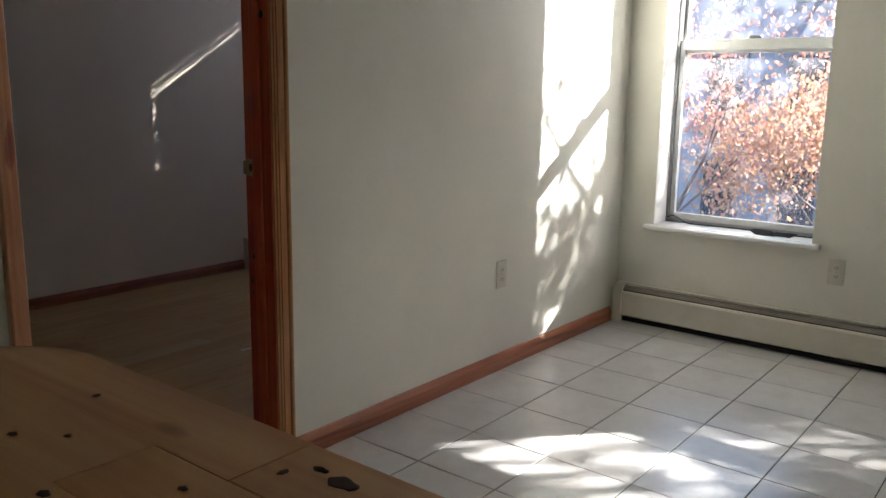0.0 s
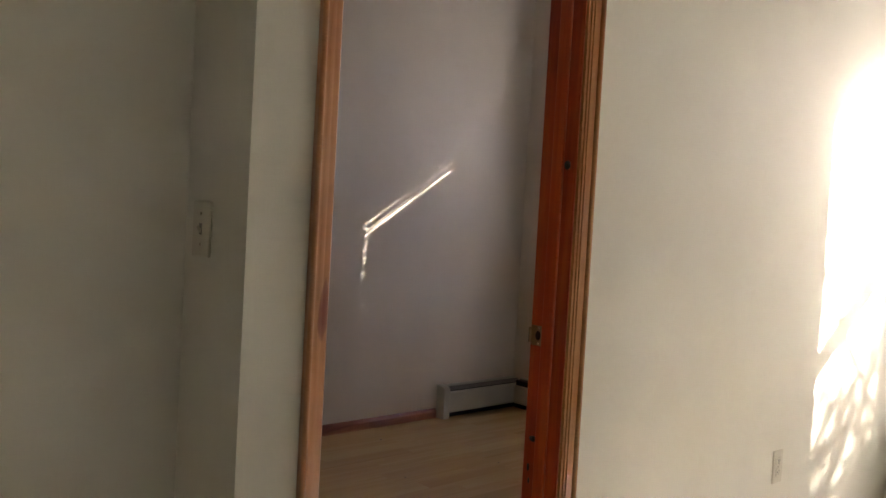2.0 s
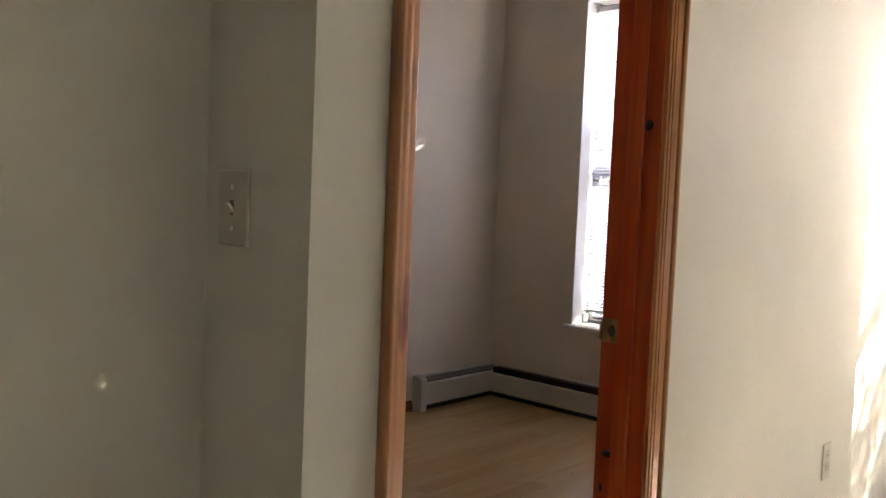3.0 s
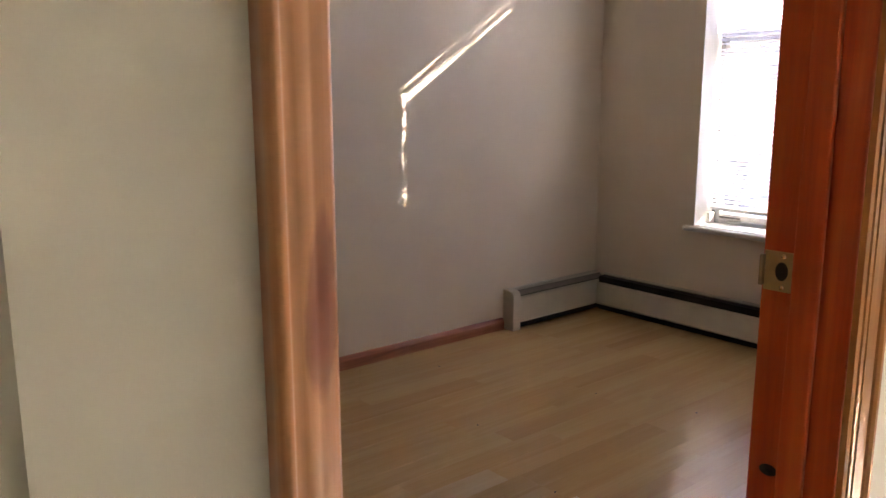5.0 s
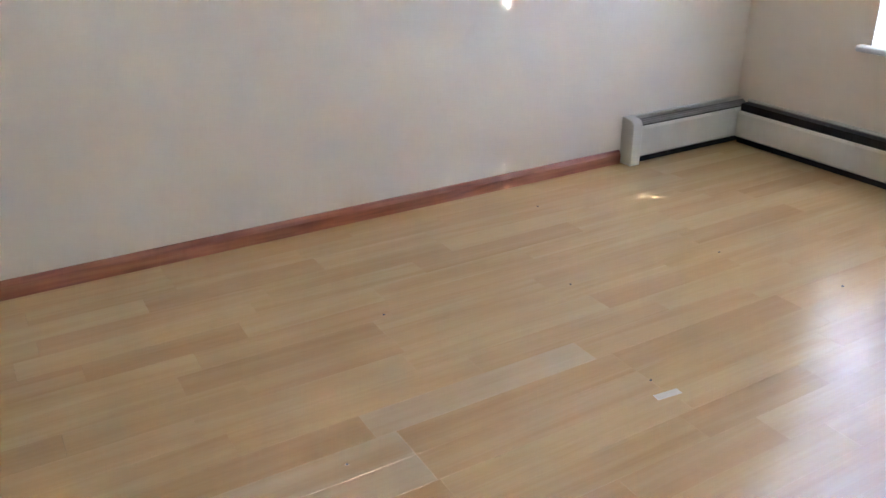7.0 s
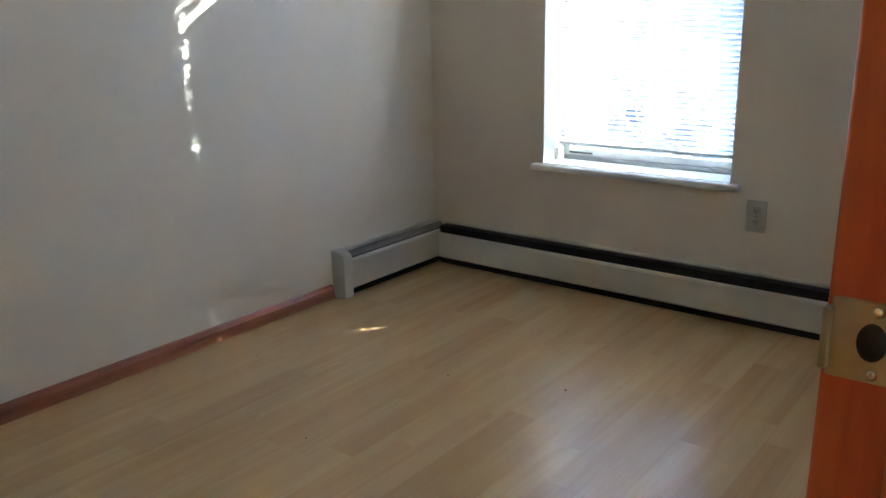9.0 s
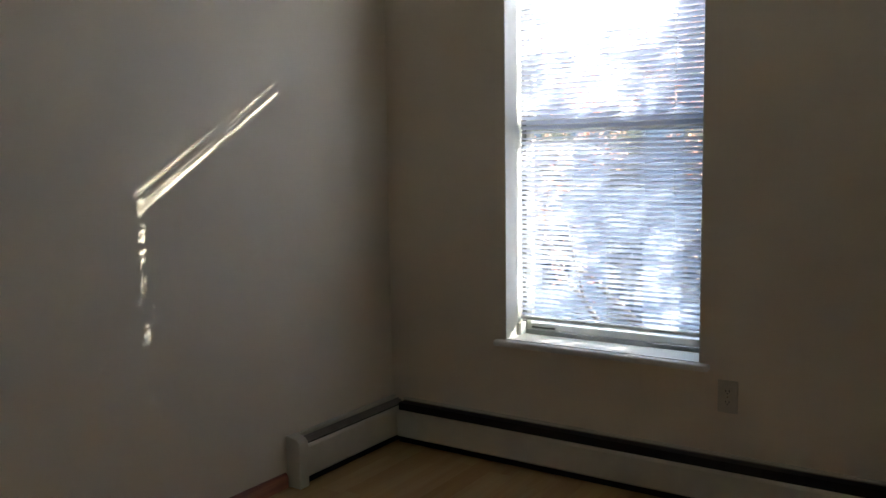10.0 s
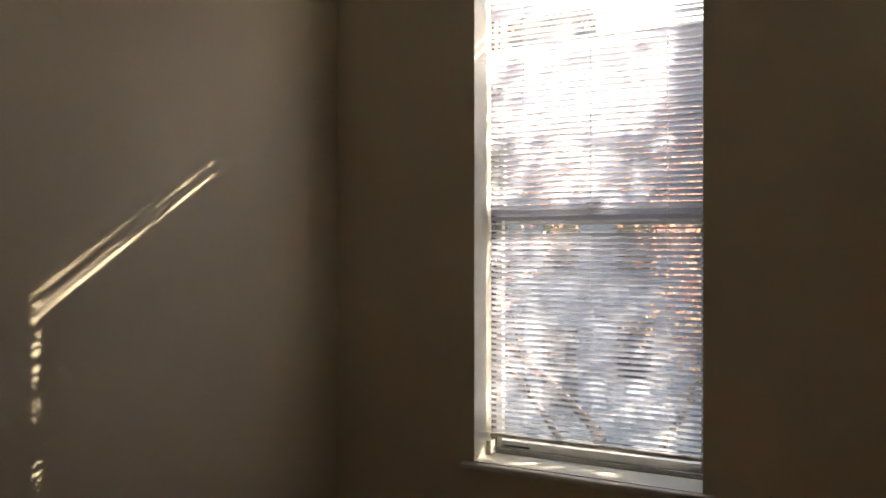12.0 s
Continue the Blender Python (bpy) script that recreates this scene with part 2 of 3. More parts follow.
def prism(points, axis, a, b, bevel=0.0):
    """A profile of 2D points pushed along an axis from a to b. axis x: (y, z); y: (x, z); z: (x, y)."""
    bm = bmesh.new()

    def at(p, d):
        return {"x": (d, p[0], p[1]), "y": (p[0], d, p[1]), "z": (p[0], p[1], d)}[axis]

    lo, hi = [bm.verts.new(at(p, a)) for p in points], [bm.verts.new(at(p, b)) for p in points]
    n = len(points)
    bm.faces.new(lo)
    bm.faces.new(hi[::-1])
    for i in range(n):
        bm.faces.new((lo[i], hi[i], hi[(i + 1) % n], lo[(i + 1) % n]))
    bmesh.ops.recalc_face_normals(bm, faces=bm.faces)
    if bevel:
        bmesh.ops.bevel(bm, geom=list(bm.edges), offset=bevel, segments=2, profile=0.5, affect="EDGES")
    return bm


def lathe(profile, steps=24, axis="z"):
    """Turn (radius, height) points round an axis."""
    bm = bmesh.new()
    rings = []
    for r, h in profile:
        ring = []
        for i in range(steps):
            a = 2 * math.pi * i / steps
            c = (r * math.cos(a), r * math.sin(a), h)
            ring.append(bm.verts.new(c if axis == "z" else (c[2], c[0], c[1]) if axis == "x" else (c[1], c[2], c[0])))
        rings.append(ring)
    for lo, hi in zip(rings, rings[1:]):
        for i in range(steps):
            bm.faces.new((lo[i], lo[(i + 1) % steps], hi[(i + 1) % steps], hi[i]))
    bm.faces.new(rings[0][::-1])
    bm.faces.new(rings[-1])
    bmesh.ops.recalc_face_normals(bm, faces=bm.faces)
    for f in bm.faces:
        f.smooth = True
    return bm


def tube(bm, points, radii, steps=6):
    """A tapered tube along points."""
    rings = []
    for i, (p, r) in enumerate(zip(points, radii)):
        p = Vector(p)
        way = (Vector(points[min(i + 1, len(points) - 1)]) - Vector(points[max(i - 1, 0)])).normalized()
        q = way.to_track_quat("Z", "Y")
        rings.append([bm.verts.new(p + q @ Vector((r * math.cos(2 * math.pi * k / steps), r * math.sin(2 * math.pi * k / steps), 0))) for k in range(steps)])
    for lo, hi in zip(rings, rings[1:]):
        for k in range(steps):
            f = bm.faces.new((lo[k], lo[(k + 1) % steps], hi[(k + 1) % steps], hi[k]))
            f.smooth = True
    bm.faces.new(rings[0][::-1])
    bm.faces.new(rings[-1])
    return bm


# ---- plan ----
H = 2.95                      # ceiling
XB, XL = 0.0, -0.135          # inner faces of the outer wall: bedroom, living room
YP0, YP1 = 0.0, 0.115         # partition
YB = 2.44                     # bedroom's long wall
XC = -3.403                   # end of the partition, where the hall recess begins
YR = 0.25                     # back of the recess
XW, YS, XWB = -5.2, -3.38, -3.95
DL, DR, DH = -3.222, -2.485, 2.04   # clear door opening
WB = (1.018, 1.834, 0.53, 2.417)    # bedroom window opening y0 y1 z0 z1
WL = (-0.965, -0.185, 0.53, 2.417)  # living room window openings
WS = (-2.85, -1.95, 0.53, 1.42)


def wall_with_hole(x0, x1, y0, y1, *holes):
    """A wall along y with window openings, given from low y to high."""
    bm = bmesh.new()
    y = y0
    for h0, h1, z0, z1 in holes:
        add_box(bm, x0, x1, y, h0, 0, H)
        add_box(bm, x0, x1, h0, h1, 0, z0)
        add_box(bm, x0, x1, h0, h1, z1, H)
        y = h1
    add_box(bm, x0, x1, y, y1, 0, H)
    return bm


solid("wall_east_bedroom", wall_with_hole(XB, XB + 0.225, YP1, YB, WB), M_WALL_BED, "warm white painted outer wall with a deep window opening", "wall")
solid("wall_east_living", wall_with_hole(XL, XL + 0.225, YS, YP0, WS, WL), M_WALL_LIVING, "cream painted outer wall with a deep window opening", "wall")
bm = bmesh.new()
add_box(bm, XC, DL - 0.02, YP0, YP1, 0, H)
add_box(bm, DR + 0.02, XB + 0.225, YP0, YP1, 0, H)
add_box(bm, DL - 0.02, DR + 0.02, YP0, YP1, DH + 0.02, H)
solid("wall_partition", bm, M_WALL_LIVING, "cream painted partition wall with a doorway", "wall")
solid("wall_recess_side", box(XC, XC + 0.1, YP1, YR + 0.12, 0, H), M_WALL_LIVING, "cream painted side of the hall recess", "wall")
solid("wall_recess_back", box(XW, XC, YR, YR + 0.12, 0, H), M_WALL_LIVING, "cream painted wall at the back of the hall recess", "wall")
solid("wall_north", box(XWB, XB + 0.225, YB, YB + 0.12, 0, H), M_WALL_BED, "warm white painted long bedroom wall", "wall")
solid("wall_west_bedroom", box(XWB - 0.1, XWB, YR + 0.12, YB + 0.12, 0, H), M_WALL_BED, "warm white painted bedroom wall", "wall")
solid("wall_west_living", box(XW - 0.12, XW, YS, YR + 0.12, 0, H), M_WALL_LIVING, "cream painted living room wall", "wall")
solid("wall_south", box(XW - 0.12, XL + 0.225, YS - 0.12, YS, 0, H), M_WALL_LIVING, "cream painted living room wall", "wall")
solid("ceiling", box(XW - 0.12, 0.225, YS - 0.12, YB + 0.12, H, H + 0.15), M_CEIL, "white painted ceiling", "ceiling")
solid("building_base", box(XW - 0.1, 0.2, YS - 0.1, YB + 0.1, -3.7, -0.21), M_WALL_OUT, "rendered lower storey of the house", "wall")
floor_tile = solid("floor_living", box(XW - 0.12, XL + 0.225, YS - 0.12, YP0, -0.2, -0.004), M_GROUT, "pale mottled ceramic tile floor with dark joints", "floor")
solid("floor_recess", box(XW - 0.12, XC, YP0, YR + 0.12, -0.2, -0.003), M_TILE, "pale tile floor in the hall recess", "floor")
floor_wood = solid("floor_bedroom", box(XWB - 0.1, XB + 0.225, YP0, YB + 0.12, -0.2, -0.004), M_GROUT, "light maple laminate strip floor", "floor")


# ---- trim ----
def baseboard(name, bm, label):
    return solid(name, bm, M_BASE, label, "baseboard")


BB = [(0, 0), (0.016, 0), (0.016, 0.05), (0.011, 0.062), (0.006, 0.072), (0, 0.074)]
baseboard("baseboard_north", prism([(YB - d, z * 0.8) for d, z in BB], "x", XWB, -0.712), "red-brown stained pine baseboard along the long bedroom wall")
baseboard("baseboard_partition", prism([(YP0 - d, z) for d, z in BB], "x", DR + 0.056, XL - 0.075), "red-brown stained pine baseboard under the cream wall")



# ---- doorway ----
CAS = [(0, 0), (0, 0.010), (0.006, 0.012), (0.007, 0.0075), (0.009, 0.0075), (0.010, 0.013), (0.016, 0.014), (0.017, 0.0095), (0.019, 0.0095), (0.020, 0.0145),
       (0.040, 0.017), (0.041, 0.0115), (0.043, 0.0115), (0.044, 0.019), (0.048, 0.0225), (0.053, 0.023), (0.056, 0.018), (0.056, 0)]
CAS_SOFT = [(0, 0), (0, 0.010), (0.005, 0.013), (0.009, 0.0125), (0.013, 0.0145), (0.018, 0.0135), (0.023, 0.0155), (0.036, 0.017), (0.042, 0.0155), (0.046, 0.019), (0.05, 0.0225), (0.054, 0.0225), (0.056, 0.018), (0.056, 0)]


def rounded(bm):
    """Smooth the long faces of an upright moulding, its ends kept crisp."""
    bm.normal_update()
    for f in bm.faces:
        f.smooth = abs(f.normal.z) < 0.5
        if not f.smooth:
            for e in f.edges:
                e.smooth = False
    return bm


door_frame = thing("door_frame", "varnished pine door frame with moulded casing", "door frame", kind="structure")
part("jamb", box(DL - 0.018, DL, YP0 - 0.002, YP1 + 0.002, 0, DH, 0.002), M_PINE, door_frame)
right_jamb = part("jamb", box(DR, DR + 0.018, YP0 - 0.002, YP1 + 0.002, 0, DH, 0.002), M_PINE_RED, door_frame, "red-stained pine jamb with dark knots")
part("head", box(DL - 0.018, DR + 0.018, YP0 - 0.002, YP1 + 0.002, DH, DH + 0.018, 0.002), M_PINE, door_frame)
part("door_stop", box(DR - 0.011, DR, 0.036, 0.072, 0, DH - 0.011, 0.003), M_PINE_RED, door_frame)
part("door_stop", box(DL, DL + 0.011, 0.036, 0.072, 0, DH - 0.011, 0.003), M_PINE, door_frame)
part("door_stop", box(DL + 0.011, DR - 0.011, 0.036, 0.072, DH - 0.011, DH, 0.003), M_PINE, door_frame)
for y, s in ((YP0, -1), (YP1, 1)):
    inset, thick = (0.004, 1.0) if s < 0 else (0.02, 0.3)
    part("casing", prism([(DR + inset + u, y + s * v * thick) for u, v in CAS], "z", 0, DH + 0.06), M_PINE, door_frame)
    part("casing", rounded(prism([(DL - 0.003 - u * 0.82, y + s * v) for u, v in CAS_SOFT], "z", 0, DH + 0.06)), M_PINE_FLAME if s < 0 else M_PINE, door_frame)
    part("casing", prism([(y + s * v, DH + 0.003 + u) for u, v in CAS], "x", DL - 0.003, DR + 0.003), M_PINE, door_frame)
# strike plate with its lip and hole
plate = part("strike_plate", box(DR - 0.0025, DR, 0.070, 0.114, 0.928, 0.981, 0.001, 1), M_BRASS, door_frame, "worn brass strike plate")
bm = lathe([(1.0, -0.001), (1.0, 0.0006), (0.85, 0.001)], 20, "x")
bmesh.ops.scale(bm, vec=(-1, 0.0088, 0.0125), verts=bm.verts)
bmesh.ops.recalc_face_normals(bm, faces=bm.faces)
bmesh.ops.translate(bm, vec=(DR - 0.0026, 0.089, 0.955), verts=bm.verts)
part("latch_hole", bm, M_BLACK, plate)
part("lip", box(DR - 0.009, DR - 0.001, 0.112, 0.1175, 0.934, 0.975, 0.001, 1), M_BRASS, plate)
for z in (0.934, 0.975):
    bm = lathe([(0.0035, -0.001), (0.0035, 0.0008), (0.002, 0.0014)], 12, "x")
    bmesh.ops.translate(bm, vec=(DR - 0.003, 0.087, z), verts=bm.verts)
    part("screw", bm, M_NICKEL, plate)
# dark knots in the right jamb
for y, z, a, b in ((0.026, 1.405, 0.010, 0.012), (0.087, 0.679, 0.013, 0.008), (0.098, 0.60, 0.004, 0.011), (0.094, 0.565, 0.003, 0.008)):
    bm = lathe([(1.0, -0.0008), (1.0, 0.0006), (0.7, 0.0009)], 16, "x")
    bmesh.ops.scale(bm, vec=(1, a, b), verts=bm.verts)
    bmesh.ops.translate(bm, vec=(DR - 0.0004, y, z), verts=bm.verts)
    part("knot", bm, M_BLACK, right_jamb, "dark knot")

# door leaf, open into the bedroom
LEAF_W, LEAF_T = 0.725, 0.035
door = thing("door_1", "orange varnished pine door standing open into the bedroom", "door", kind="structure")
leaf = part("leaf", box(0, LEAF_W, -LEAF_T, 0, 0.012, DH - 0.006, 0.002), M_DOOR, door)
for side in (1, -1):
    bm = lathe([(0.031, 0.0), (0.031, 0.004), (0.014, 0.009), (0.012, 0.034), (0.02, 0.041), (0.0265, 0.051), (0.027, 0.060), (0.022, 0.069), (0.012, 0.073)], 28, "y")
    if side < 0:
        bmesh.ops.scale(bm, vec=(1, -1, 1), verts=bm.verts)
        bmesh.ops.recalc_face_normals(bm, faces=bm.faces)
    bmesh.ops.translate(bm, vec=(LEAF_W - 0.06, 0 if side > 0 else -LEAF_T, 0.945), verts=bm.verts)
    part("knob", bm, M_NICKEL, door, "satin nickel round door knob")
door.matrix_world = pose(DL + 0.003, YP1 + 0.004, 0, 0, 0, 90.5)


# ---- windows ----
def window(name, x, op, label):
    """A double-hung window in the opening op, its inner face at x."""
    y0, y1, z0, z1 = op
    w = thing(name, label, "window", kind="structure")
    zr = 1.43 if z1 > 2 else (z0 + z1) / 2

    def frame_of(nm, xa, xb, ya, yb, za, zb, t, tb, tt, mat):
        bm = bmesh.new()
        add_box(bm, xa, xb, ya, ya + t, za, zb, 0.002, 1)
        add_box(bm, xa, xb, yb - t, yb, za, zb, 0.002, 1)
        add_box(bm, xa, xb, ya + t, yb - t, za, za + tb, 0.002, 1)
        add_box(bm, xa, xb, ya + t, yb - t, zb - tt, zb, 0.002, 1)
        return part(nm, bm, mat, w)

    frame_of("window_frame", x, x + 0.085, y0, y1, z0, z1, 0.018, 0.02, 0.018, M_ALU)
    lower = frame_of("lower_sash", x + 0.012, x + 0.04, y0 + 0.018, y1 - 0.018, z0 + 0.02, zr + 0.03, 0.025, 0.03, 0.05, M_VINYL)
    upper = frame_of("upper_sash", x + 0.045, x + 0.073, y0 + 0.018, y1 - 0.018, zr - 0.035, z1 - 0.018, 0.018, 0.05, 0.018, M_VINYL)
    for s, xa, za, zb in ((lower, x + 0.025, z0 + 0.048, zr), (upper, x + 0.058, zr + 0.01, z1 - 0.05)):
        g = part("pane", box(xa, xa + 0.004, y0 + 0.036, y1 - 0.036, za, zb), M_GLASS, s, "clear glass pane")
        g.visible_shadow = False
    part("sash_lock", box(x - 0.004, x + 0.03, (y0 + y1) / 2 - 0.03, (y0 + y1) / 2 + 0.03, zr + 0.03, zr + 0.045, 0.004), M_ALU, lower)
    return w


def stool(name, x, op, label):
    """The inner sill board with its rounded nose and horns, and the apron strip below."""
    y0, y1, z0, _ = op
    bm = bmesh.new()
    add_box(bm, x - 0.042, x - 0.0015, y0 - 0.04, y1 + 0.04, z0 - 0.026, z0, 0.009, 3)
    add_box(bm, x - 0.003, x + 0.145, y0 + 0.001, y1 - 0.001, z0 - 0.024, z0 + 0.001)
    return solid(name, bm, M_WHITE, label, "window sill")


window("window_1", XL + 0.145, WL, "double-hung vinyl window with clear panes above the heater")
window("window_3", XL + 0.145, WS, "double-hung vinyl window with clear panes")
window("window_2", XB + 0.145, WB, "double-hung vinyl window behind a white slatted blind")
part("track_slot", box(XB + 0.141, XB + 0.147, WB[1] - 0.16, WB[1] - 0.05, WB[2] + 0.03, WB[2] + 0.037), M_BLACK, bpy.data.objects["window_2"])
part("hold_down_bracket", box(XB + 0.10, XB + 0.146, WB[1] - 0.022, WB[1] - 0.004, WB[2] + 0.002, WB[2] + 0.055, 0.003), M_VINYL, bpy.data.objects["window_2"])
stool("window_sill_living", XL, WL, "white painted wooden window sill with rounded nose")
stool("window_sill_living_far", XL, WS, "white painted wooden window sill with rounded nose")
stool("window_sill_bedroom", XB, WB, "white painted wooden window sill with rounded nose")

# white painted linings of the two reveals
for nm, x, (y0, y1, z0, z1) in (("reveal_living", XL, WL), ("reveal_living_far", XL, WS), ("reveal_bedroom", XB, WB)):
    bm = bmesh.new()
    add_box(bm, x - 0.001, x + 0.145, y0, y0 + 0.004, z0, z1)
    add_box(bm, x - 0.001, x + 0.145, y1 - 0.004, y1, z0, z1)
    add_box(bm, x - 0.001, x + 0.145, y0 + 0.004, y1 - 0.004, z1 - 0.004, z1)
    solid(nm, bm, M_WHITE, "white painted plaster lining of the window opening", "trim")


# ---- baseboard heaters ----
HP = 0.203


def heater(name, length, label, cap_left, cap_right, shut=True):
    """A hot-water baseboard heater along +x, its back on y = 0, front towards -y."""
    h = thing(name, label, "baseboard heater")
    a, b = (0.03 if cap_left else 0.0), length - (0.03 if cap_right else 0.0)
    part("back_panel", box(a, b, -0.006, -0.001, 0.012, HP - 0.006), M_HEATER, h)
    part("top_flange", prism([(-0.002, HP - 0.008), (-0.002, HP), (-0.016, HP), (-0.018, HP - 0.006), (-0.006, HP - 0.008)], "x", a, b), M_HEATER, h)
    if shut:
        blade = [(-0.031, HP - 0.010), (-0.058, HP - 0.026), (-0.059, HP - 0.03), (-0.033, HP - 0.014)]
        for k in range(3):
            rib = [(-0.032 - 0.009 * k, HP - 0.009 - 0.0055 * k), (-0.036 - 0.009 * k, HP - 0.0085 - 0.0055 * k), (-0.037 - 0.009 * k, HP - 0.014 - 0.0055 * k)]
            part("damper_rib", prism(rib, "x", a, b), M_LOUVER, h)
    else:
        blade = [(-0.009, HP - 0.011), (-0.014, HP - 0.009), (-0.016, HP - 0.013), (-0.012, HP - 0.0135)]
    part("damper", prism(blade, "x", a, b), M_LOUVER, h, "grey metal damper blade")
    top = HP - (0.034 if shut else 0.046)
    part("front_cover", prism([(-0.060, top), (-0.066, top - 0.004), (-0.070, top - 0.012), (-0.070, 0.042), (-0.062, 0.034), (-0.060, 0.036), (-0.067, 0.046), (-0.067, top - 0.012), (-0.059, top - 0.003)], "x", a, b), M_HEATER, h, "cream enamelled sheet-metal cover")
    # the opening's shade is painted: a plain near-black box fills the inside
    part("shadow_box", box(a, b, -0.054, -0.008, 0.006, HP - (0.03 if shut else 0.014)), M_GAP_SHADE, h, "near-black box that paints the shade inside the heater")
    for on, x0, x1 in ((cap_left, 0.0, 0.052), (cap_right, length - 0.052, length)):
        if on:
            part("end_cap", prism([(0, 0.0), (0, HP + 0.003), (-0.02, HP + 0.003), (-0.058, HP - 0.004), (-0.072, HP - 0.016), (-0.0745, HP - 0.03), (-0.0745, 0.0)], "x", x0, x1, 0.004), M_HEATER, h)
    return h


heater("heater_living", -YS - 0.02, "long cream baseboard heater on the tile floor", True, False).matrix_world = pose(XL, -0.016, 0, 0, 0, -90)
heater("heater_bedroom_window", YB - YP1 - 0.06, "long cream baseboard heater under the blind", False, False, False).matrix_world = pose(XB, YB - 0.0745, 0, 0, 0, -90)
heater("heater_bedroom_corner", 0.706, "short cream baseboard heater meeting another in the corner", True, False).matrix_world = pose(-0.706, YB, 0)


# ---- outlets and switch ----
def outlet(name, label, matrix):
    """A duplex outlet: plate in the xz plane, front towards -y."""
    o = thing(name, label, "outlet")
    pl = part("plate", box(-0.036, 0.036, -0.006, 0, -0.06, 0.06, 0.003), M_PLATE, o)
    for z in (-0.02, 0.02):
        f = part("receptacle", box(-0.016, 0.016, -0.008, -0.005, z - 0.014, z + 0.014, 0.003), M_PLATE, o)
        for x in (-0.006, 0.006):
            part("slot", box(x - 0.0012, x + 0.0012, -0.0085, -0.0075, z - 0.002, z + 0.006), M_BLACK, f)
        part("ground_hole", box(-0.002, 0.002, -0.0085, -0.0075, z - 0.009, z - 0.005), M_BLACK, f)
    bm = lathe([(0.003, -0.0005), (0.003, 0.0006), (0.002, 0.001)], 10, "y")
    bmesh.ops.scale(bm, vec=(1, -1, 1), verts=bm.verts)
    bmesh.ops.translate(bm, vec=(0, -0.006, 0), verts=bm.verts)
    part("screw", bm, M_NICKEL, o)
    o.matrix_world = matrix
    return o


outlet("wall_outlet", "cream painted-over duplex outlet on the cream wall", pose(-1.245, 0, 0.425))
outlet("wall_outlet", "ivory plastic duplex outlet beside the window sill", pose(XL, -1.077, 0.413, 0, 0, -90))
outlet("wall_outlet", "ivory plastic duplex outlet under the blind's window", pose(XB, 0.915, 0.416, 0, 0, -90))
sw = thing("light_switch", "ivory toggle light switch on the recess wall", "light switch")
part("plate", box(-0.0375, 0.0375, -0.006, 0, -0.055, 0.055, 0.003), M_PLATE, sw)
part("toggle", prism([(-0.002, -0.005), (-0.013, 0.008), (-0.016, 0.004), (-0.006, -0.008)], "x", -0.004, 0.004, 0.001), M_PLATE, sw)
part("toggle_slot", box(-0.005, 0.005, -0.0068, -0.0055, -0.011, 0.011), M_LOUVER, sw)
for z in (-0.03, 0.03):
    part("screw", box(-0.003, 0.003, -0.0072, -0.005, z - 0.003, z + 0.003, 0.001), M_NICKEL, sw)
sw.matrix_world = pose(XC, 0.172, 1.204, 0, 0, -90)


